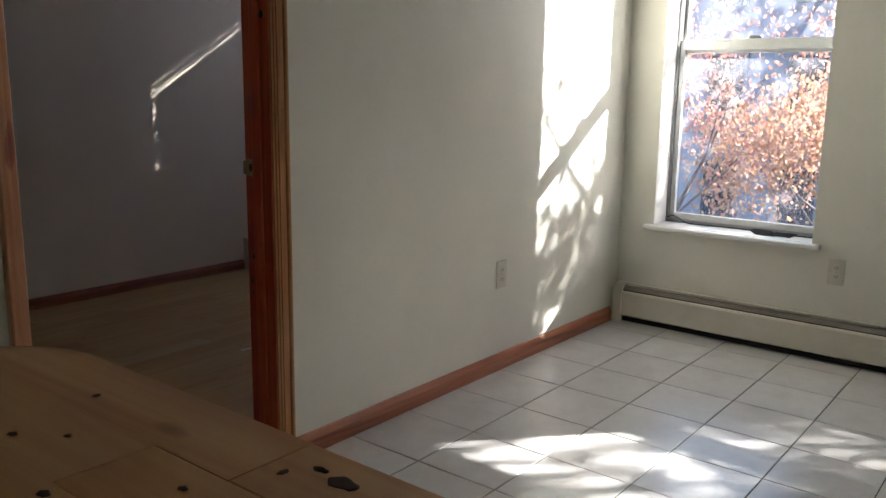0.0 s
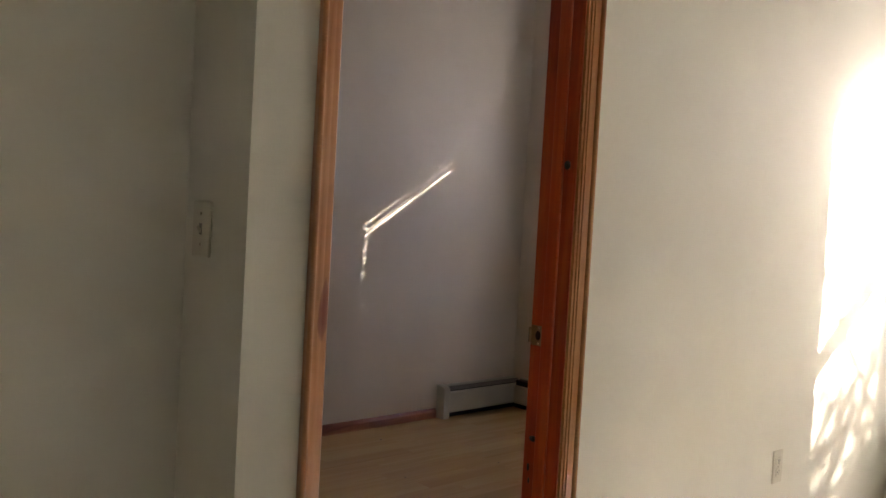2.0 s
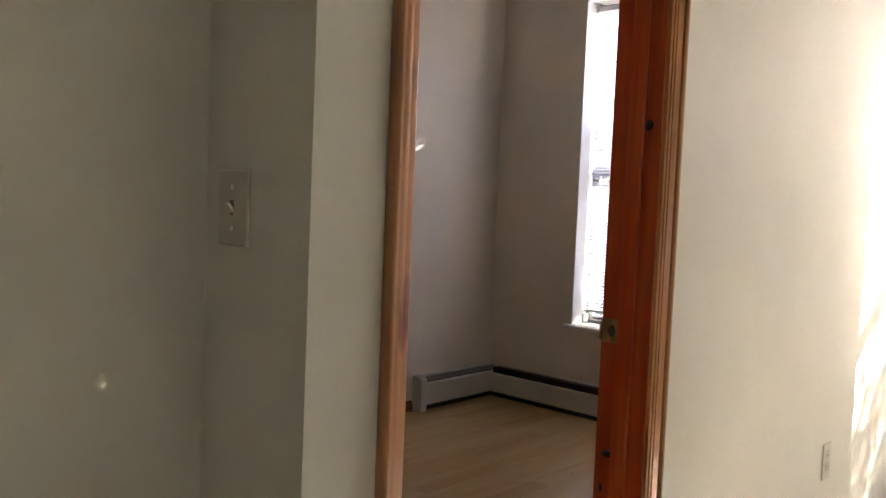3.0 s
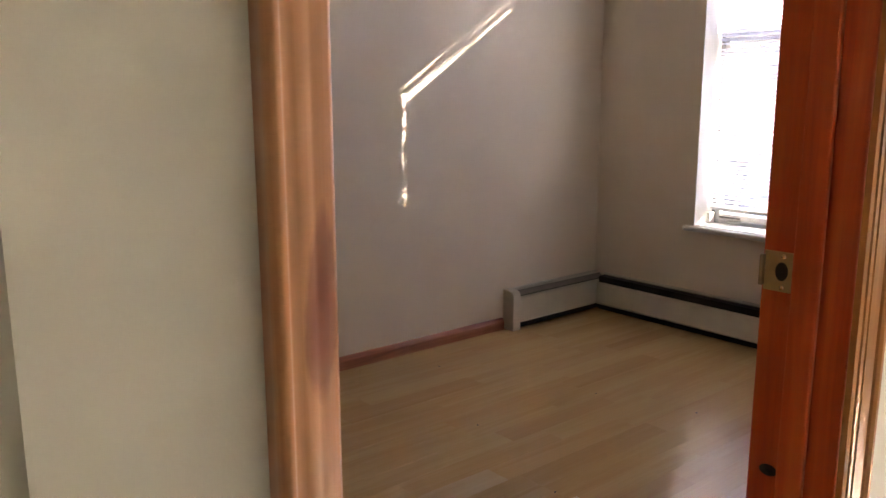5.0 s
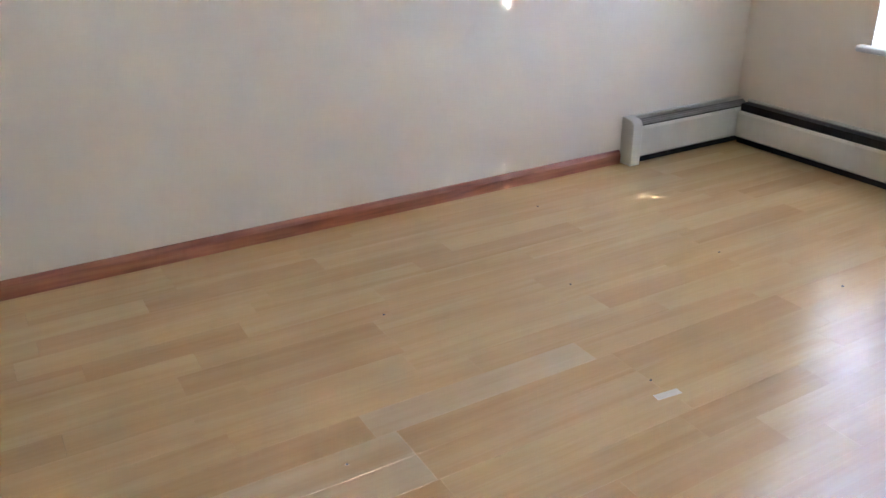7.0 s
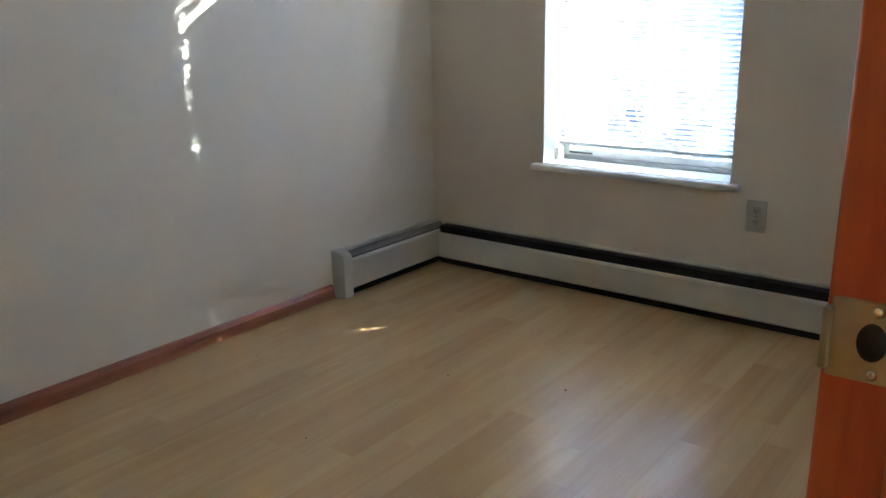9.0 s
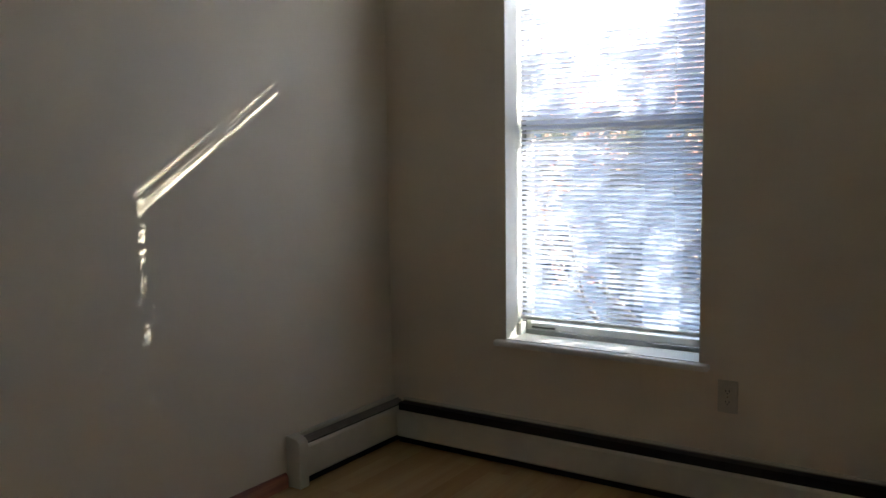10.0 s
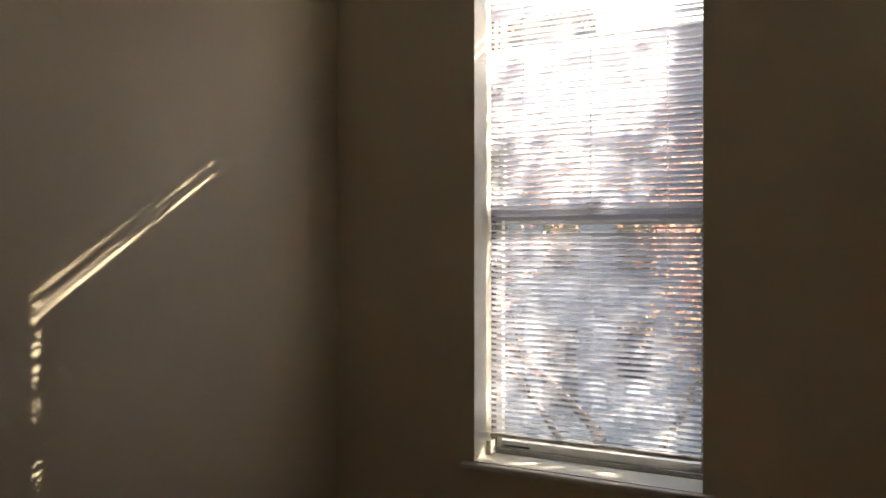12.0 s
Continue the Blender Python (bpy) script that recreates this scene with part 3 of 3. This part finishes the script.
# ---- blind in the bedroom window ----
def blind():
    y0, y1, z0, z1 = WB[0] + 0.012, WB[1] - 0.012, WB[2], WB[3]
    b = thing("venetian_blind", "white vinyl slatted blind, closed, with a few crooked slats", "blind")
    x = XB + 0.115
    part("headrail", box(x - 0.02, x + 0.02, y0, y1, z1 - 0.052, z1 - 0.022, 0.002), M_WHITE, b)
    for ya, yb in ((y0 - 0.008, y0 + 0.014), (y1 - 0.014, y1 + 0.008)):
        part("end_bracket", box(x - 0.024, x + 0.022, ya, yb, z1 - 0.056, z1 - 0.005, 0.002), M_VINYL, b)
    part("bottom_rail", box(x - 0.013, x + 0.013, y0 + 0.004, y1 - 0.004, 0.60, 0.614, 0.003), M_WHITE, b)
    rng = random.Random(4)
    n = 84
    top, low = z1 - 0.066, 0.625
    pitch = (top - low) / (n - 1)
    hole = 1.159
    crooked = {36: (15, -0.5), 37: (19, 0.5), 69: (3, 0.25), 70: (2, 0.1), 71: (15, -0.1), 72: (6, 0.35), 73: (10, 0.1), 77: (20, 0.5), 78: (19, 0.3), 80: (20, -0.4)}
    w, yy = 0.0128, (y0 + 0.004, hole - 0.0032, hole + 0.0032, y1 - 0.004)
    cols = [(-1.0, 0.0), (-0.3, 0.0017), (0.3, 0.0017), (1.0, 0.0)]

    def slat(pierced):
        bm = bmesh.new()
        grid = [[bm.verts.new((u * w, y, v)) for y in yy] for u, v in cols]
        for i in range(3):
            for j in range(3):
                if pierced and i == 1 and j == 1:
                    continue
                f = bm.faces.new((grid[i][j], grid[i + 1][j], grid[i + 1][j + 1], grid[i][j + 1]))
                f.smooth = True
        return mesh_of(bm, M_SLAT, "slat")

    open_slat, covered_slat = slat(True), slat(False)
    cord = random.Random(12)
    for i in range(n):
        z = low + i * pitch
        o = new("slat", covered_slat if i > 72 or cord.random() < 0.3 else open_slat)
        o.parent = b
        tilt = 35 + rng.uniform(-3, 3)
        skew = rng.uniform(-0.15, 0.15)
        if i in crooked:
            tilt, skew = crooked[i]
        o.matrix_local = pose(x, (y0 + y1) / 2, z) @ pose(0, 0, 0, skew, tilt, 0) @ pose(0, -(y0 + y1) / 2, 0)
    for y in (hole, (y0 + y1) / 2, y1 - 0.14):
        bm = bmesh.new()
        for dx in (-0.0135, 0.0135):
            tube(bm, [(x + dx, y, 0.61), (x + dx, y, z1 - 0.03)], [0.0007, 0.0007], 5)
        part("ladder_cord", bm, M_WHITE, b)
    bm = tube(bmesh.new(), [(x - 0.024, y1 - 0.05, z1 - 0.02), (x - 0.026, y1 - 0.05, 1.4)], [0.003, 0.003], 8)
    part("tilt_wand", bm, M_CLEAR, b, "clear plastic wand")
    return b


blind()


# ---- kitchen island ----
IX0, IX1, IY0, IY1, IZ = -3.985, -3.63, -2.3, -0.922, 0.90
island = thing("kitchen_island", "narrow island with a knotty oiled butcher-block top", "kitchen island")
part("base_cabinet", box(IX0 + 0.04, IX1 - 0.05, IY0 + 0.05, IY1 - 0.12, 0, IZ - 0.038, 0.003), M_CAB, island, "plain white base cabinet")


def stave(x0, x1, y0, y1):
    return box(x0, x1, y0, y1, IZ - 0.038, IZ, 0.0012, 1)


def rounded_end(x0, x1, y0):
    """A stave whose far end follows the rounded corner of the top."""
    pts = [(x0, y0), (x1, y0)]
    r, cx, cy = 0.15, IX1 - 0.15, IY1 - 0.15
    for i in range(13):
        u = x1 + (x0 - x1) * (i / 12) ** 2
        pts.append((u, IY1 if u <= cx else cy + math.sqrt(max(0, r * r - (u - cx) ** 2))))
    return prism(pts, "z", IZ - 0.038, IZ)


rng = random.Random(11)
nst = 4
sw_ = (IX1 - IX0) / nst
for i in range(nst):
    x0, x1 = IX0 + i * sw_, IX0 + (i + 1) * sw_
    y = IY0
    while y < IY1 - 0.55:
        y2 = y + rng.uniform(0.35, 0.6)
        if y2 > IY1 - 0.4:
            break
        part("stave", stave(x0, x1, y, y2), M_BUTCHER, island)
        y = y2
    part("stave", rounded_end(x0, x1, y), M_BUTCHER, island)
# dark knots in the butcher block, one of them cracked
for x, y, a, b in ((-3.665, -1.498, 0.016, 0.026), (-3.66, -1.468, 0.007, 0.014), (-3.786, -1.213, 0.007, 0.009), (-3.692, -1.183, 0.008, 0.006),
                   (-3.682, -1.448, 0.010, 0.006), (-3.82, -1.339, 0.008, 0.011), (-3.757, -1.253, 0.006, 0.006), (-3.749, -1.411, 0.006, 0.008)):
    bm = lathe([(1.0, -0.0008), (1.0, 0.0003), (0.75, 0.0006)], 14)
    for v in bm.verts:
        v.co.x *= 1 + 0.25 * math.sin(v.co.y * 5)
    bmesh.ops.scale(bm, vec=(a * 0.55, b * 0.6, 1), verts=bm.verts)
    bmesh.ops.translate(bm, vec=(x, y, IZ), verts=bm.verts)
    part("knot", bm, M_KNOT, island, "dark knot")


# ---- outdoors ----
GZ = -3.6
solid("ground", box(-400, 900, -700, 700, GZ - 0.3, GZ - 0.12), M_GROUND, "bare ground reaching the horizon", "ground")
solid("road", box(7.5, 16.5, -120, 120, GZ - 0.13, GZ - 0.1), M_ASPHALT, "grey asphalt street", "road")
solid("pavement_near", box(0.3, 7.5, -120, 120, GZ - 0.14, GZ + 0.04, 0.01), M_PAVE, "concrete pavement in front of the house", "pavement")
solid("pavement_far", box(16.5, 20.5, -120, 120, GZ - 0.14, GZ + 0.04, 0.01), M_PAVE, "concrete pavement across the street", "pavement")


def house(y0, y1, h, wall_mat, label):
    x0, x1 = 20.5, 30.0
    hs = thing("town_house", label, "house")
    part("wall", box(x0, x1, y0, y1, GZ, GZ + h), wall_mat, hs)
    part("cornice", box(x0 - 0.35, x1, y0 - 0.02, y1 + 0.02, GZ + h, GZ + h + 0.5, 0.05), M_ROOF, hs)
    n = 3
    step = (y1 - y0) / n
    for k in range(int(h // 3.1)):
        for j in range(n):
            yc, zc = y0 + (j + 0.5) * step, GZ + 1.9 + k * 3.1
            if k == 0 and j == 0:
                part("door", box(x0 - 0.06, x0 + 0.02, yc - 0.55, yc + 0.55, GZ + 0.05, GZ + 2.5, 0.02), M_ROOF, hs)
                continue
            wdw = part("window", box(x0 - 0.05, x0 + 0.02, yc - 0.5, yc + 0.5, zc - 0.85, zc + 0.85, 0.01, 1), M_WINDARK, hs)
            bm = bmesh.new()
            add_box(bm, x0 - 0.08, x0, yc - 0.6, yc + 0.6, zc - 1.0, zc - 0.85)
            add_box(bm, x0 - 0.08, x0, yc - 0.6, yc + 0.6, zc + 0.85, zc + 1.05)
            add_box(bm, x0 - 0.07, x0, yc - 0.6, yc - 0.5, zc - 0.85, zc + 0.85)
            add_box(bm, x0 - 0.07, x0, yc + 0.5, yc + 0.6, zc - 0.85, zc + 0.85)
            add_box(bm, x0 - 0.07, x0, yc - 0.5, yc + 0.5, zc - 0.04, zc + 0.04)
            part("window_frame", bm, M_FRAME_FAR, wdw)
    return hs


for k, (a, b, h, m, lab) in enumerate(((-26, -19, 11, M_BRICKA, "brown brick town house across the street"), (-19, -12.2, 12, M_BRICKB, "grey stone town house across the street"),
                                       (-12.2, -5.5, 10.5, M_BRICKA, "brown brick town house across the street"), (-5.5, 1.2, 11.5, M_BRICKA, "brown brick town house across the street"),
                                       (1.2, 8, 10.5, M_BRICKB, "grey stone town house across the street"), (8, 14.8, 11.5, M_BRICKB, "grey stone town house across the street"),
                                       (14.8, 21.6, 10.5, M_BRICKA, "brown brick town house across the street"), (21.6, 28.4, 12, M_BRICKB, "grey stone town house across the street"))):
    house(a, b, h, m, lab)


def tree(at, seed, height, spread, leaves, leaf_size, label, crown_low=0.35, share=0.4, loose=0.2, leaf=M_LEAF):
    rng = random.Random(seed)
    t = thing("street_tree", label, "tree", at)
    bm = bmesh.new()
    tips = []

    def grow(p, way, length, r, depth):
        pts, rad = [p], [r]
        q, d = p.copy(), way.copy()
        for i in range(3):
            d = (d + Vector((rng.uniform(-0.22, 0.22), rng.uniform(-0.22, 0.22), rng.uniform(-0.05, 0.16)))).normalized()
            q = q + d * length / 3
            pts.append(q.copy())
            rad.append(r * (1 - 0.17 * (i + 1)))
        tube(bm, pts, rad, 7 if depth < 2 else 5)
        if depth >= 2:
            tips.extend(pts[1:])
        if depth < 5:
            for _ in range(3 if depth < 4 else 2):
                a = rng.uniform(0, 2 * math.pi)
                side = Vector((math.cos(a), math.sin(a), rng.uniform(-0.1, 0.6)))
                grow(pts[rng.choice((2, 3, 3))], (d * rng.uniform(0.5, 1.0) + side * spread).normalized(), length * rng.uniform(0.62, 0.82), rad[-1] * 0.7, depth + 1)

    grow(Vector((0, 0, 0)), Vector((0, 0, 1)), height * crown_low, height * 0.018, 0)
    part("trunk", bm, M_BARK, t)
    verts, faces = [], []
    clumps = rng.sample(tips, int(len(tips) * share))
    for _ in range(leaves):
        c = rng.choice(clumps) + Vector((rng.gauss(0, loose), rng.gauss(0, loose), rng.gauss(0, loose * 0.9)))
        q = Euler((rng.uniform(0, 6.3), rng.uniform(0, 6.3), rng.uniform(0, 6.3))).to_matrix()
        s = leaf_size * rng.uniform(0.6, 1.3)
        i = len(verts)
        for u, v, w in ((-0.5, 0, 0), (0, -0.32, 0.08), (0.55, 0, 0), (0, 0.32, 0.08)):
            verts.append(c + q @ Vector((u * s, v * s, w * s)))
        faces.append((i, i + 1, i + 2, i + 3))
    me = bpy.data.meshes.new("crown")
    me.from_pydata(verts, [], faces)
    me.materials.append(leaf)
    crown = new("crown", me)
    crown.parent = t
    return t


tree((6.4, 3.0, GZ), 3, 8.5, 0.75, 8000, 0.065, "street tree with thinning red-brown autumn leaves", 0.35, 0.2, 0.2)
tree((4.6, -3.9, GZ), 805, 10.0, 0.75, 16000, 0.07, "tall street tree with thinning orange autumn leaves", 0.35, 0.08, 0.22, M_LEAF_GOLD)
tree((7.0, -4.7, GZ), 817, 10.0, 0.75, 17000, 0.07, "tall street tree with thinning red-brown autumn leaves", 0.35, 0.05, 0.22)
tree((8.2, 0.5, GZ), 21, 6.6, 0.85, 8000, 0.075, "street tree with golden and pink-brown autumn leaves", 0.3, 0.16, 0.24, M_LEAF_GOLD)
tree((6.0, 9.5, GZ), 5, 9.0, 0.75, 12000, 0.07, "street tree with thinning orange autumn leaves", leaf=M_LEAF_GOLD)
tree((4.9, -8.6, GZ), 13, 9.0, 0.75, 21000, 0.08, "tall street tree with thinning red-brown autumn leaves", 0.35, 0.24, 0.15)


# ---- small things ----
def cable():
    """A black cable along the living room sill, its end coiled and tied."""
    y0, y1, z = WL[0], WL[1], WL[2]
    cb = thing("cable", "thin black cable lying on the white window sill", "cable")
    pts = []
    for i in range(25):
        u = i / 24
        pts.append((XL + 0.125 - 0.012 * math.sin(u * 9), y1 - 0.02 - u * 0.74, z + 0.006 + 0.035 * max(0, 1 - abs(u - 0.05) * 9)))
    part("lead", tube(bmesh.new(), pts, [0.0035] * 25, 6), M_BLACK, cb)
    for k in range(4):
        loop = []
        for i in range(21):
            a = 2 * math.pi * i / 20
            loop.append((XL + 0.06 + 0.014 * math.sin(a) + 0.004 * k, y0 + 0.2 + (0.085 + 0.008 * k) * math.cos(a), z + 0.006 + 0.004 * k + 0.003 * math.sin(2 * a)))
        part("coil", tube(bmesh.new(), loop, [0.0035] * 21, 6), M_BLACK, cb)
    part("tie", box(XL + 0.045, XL + 0.085, y0 + 0.19, y0 + 0.205, z + 0.001, z + 0.024, 0.003), M_BLACK, cb)


cable()

sticker = solid("paper_scrap", box(-0.036, 0.036, -0.011, 0.011, 0.0, 0.0012, 0.0004, 1), M_SCRAP, "small white paper scrap on the laminate floor", "paper", kind="")
sticker.matrix_world = pose(-1.785, 1.036, 0.0006, 0, 0, -6)
rng = random.Random(31)
for k, (x, y) in enumerate(((-1.778, 1.102), (-2.563, 1.2), (-1.62, 1.62), (-1.05, 1.55), (-0.92, 1.18), (-1.32, 2.2), (-2.2, 1.75))):
    bm = bmesh.new()
    bmesh.ops.create_icosphere(bm, subdivisions=1, radius=0.0045)
    for v in bm.verts:
        v.co *= rng.uniform(0.6, 1.3)
        v.co.z *= 0.45
    crumb = solid("crumb", bm, M_BARK, "dark crumb of dirt on the laminate floor", "crumb", kind="", group="crumbs on the floor")
    crumb.location = (x, y, 0.0016)


# ---- floor pieces ----
def tiles():
    pitch, gap = 0.305, 0.0045
    me = mesh_of(box(0, pitch - gap, 0, pitch - gap, -0.004, 0.0, 0.0012, 1), M_TILE, "tile")
    cut = {}
    x0 = -1.853
    nx0 = int((XW - x0) / pitch) - 1
    for i in range(nx0, 7):
        for j in range(1, 13):
            xa, xb = max(XW, x0 + i * pitch), min(XL, x0 + (i + 1) * pitch - gap)
            ya, yb = max(YS, -0.008 - j * pitch), min(YP0, -0.008 - (j - 1) * pitch - gap)
            if xb - xa < 0.01 or yb - ya < 0.01:
                continue
            key = (round(xb - xa, 3), round(yb - ya, 3))
            if key == (pitch - gap, pitch - gap):
                m = me
            else:
                if key not in cut:
                    cut[key] = mesh_of(box(0, xb - xa, 0, yb - ya, -0.004, 0.0, 0.0012, 1), M_TILE, "tile")
                m = cut[key]
            o = new("tile", m)
            o.parent = floor_tile
            o.location = (xa, ya, 0.0)


tiles()


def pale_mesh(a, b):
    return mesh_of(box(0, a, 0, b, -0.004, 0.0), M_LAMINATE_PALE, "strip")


def strips():
    """Laminate strips along x, staggered."""
    rng = random.Random(7)
    w, gap = 0.0965, 0.0003
    cache = {}
    k0 = int((YP0 - 1.25) / w) - 1
    for k in range(k0, 14):
        ya, yb = max(YP0, 1.25 + k * w), min(YB, 1.25 + (k + 1) * w - gap)
        if yb - ya < 0.005:
            continue
        marks = {0: -1.828, -1: -2.418, -2: -2.418}
        x = marks[k] - 0.64 * 3 if k in marks else XWB - rng.uniform(0, 0.6)
        while x < XB:
            length = 0.64 if k in marks else rng.choice((0.42, 0.55, 0.64))
            xa, xb = max(XWB, x), min(XB, x + length - gap)
            x += length
            if xb - xa < 0.02:
                continue
            key = (round(xb - xa, 2), round(yb - ya, 3))
            if key not in cache:
                cache[key] = mesh_of(box(0, xb - xa, 0, yb - ya, -0.004, 0.0), M_LAMINATE, "strip")
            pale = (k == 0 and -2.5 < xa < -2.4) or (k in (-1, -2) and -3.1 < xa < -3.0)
            o = new("strip", cache[key])
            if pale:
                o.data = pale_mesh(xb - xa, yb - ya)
            o.parent = floor_wood
            o.location = (xa, ya, 0.0)


strips()
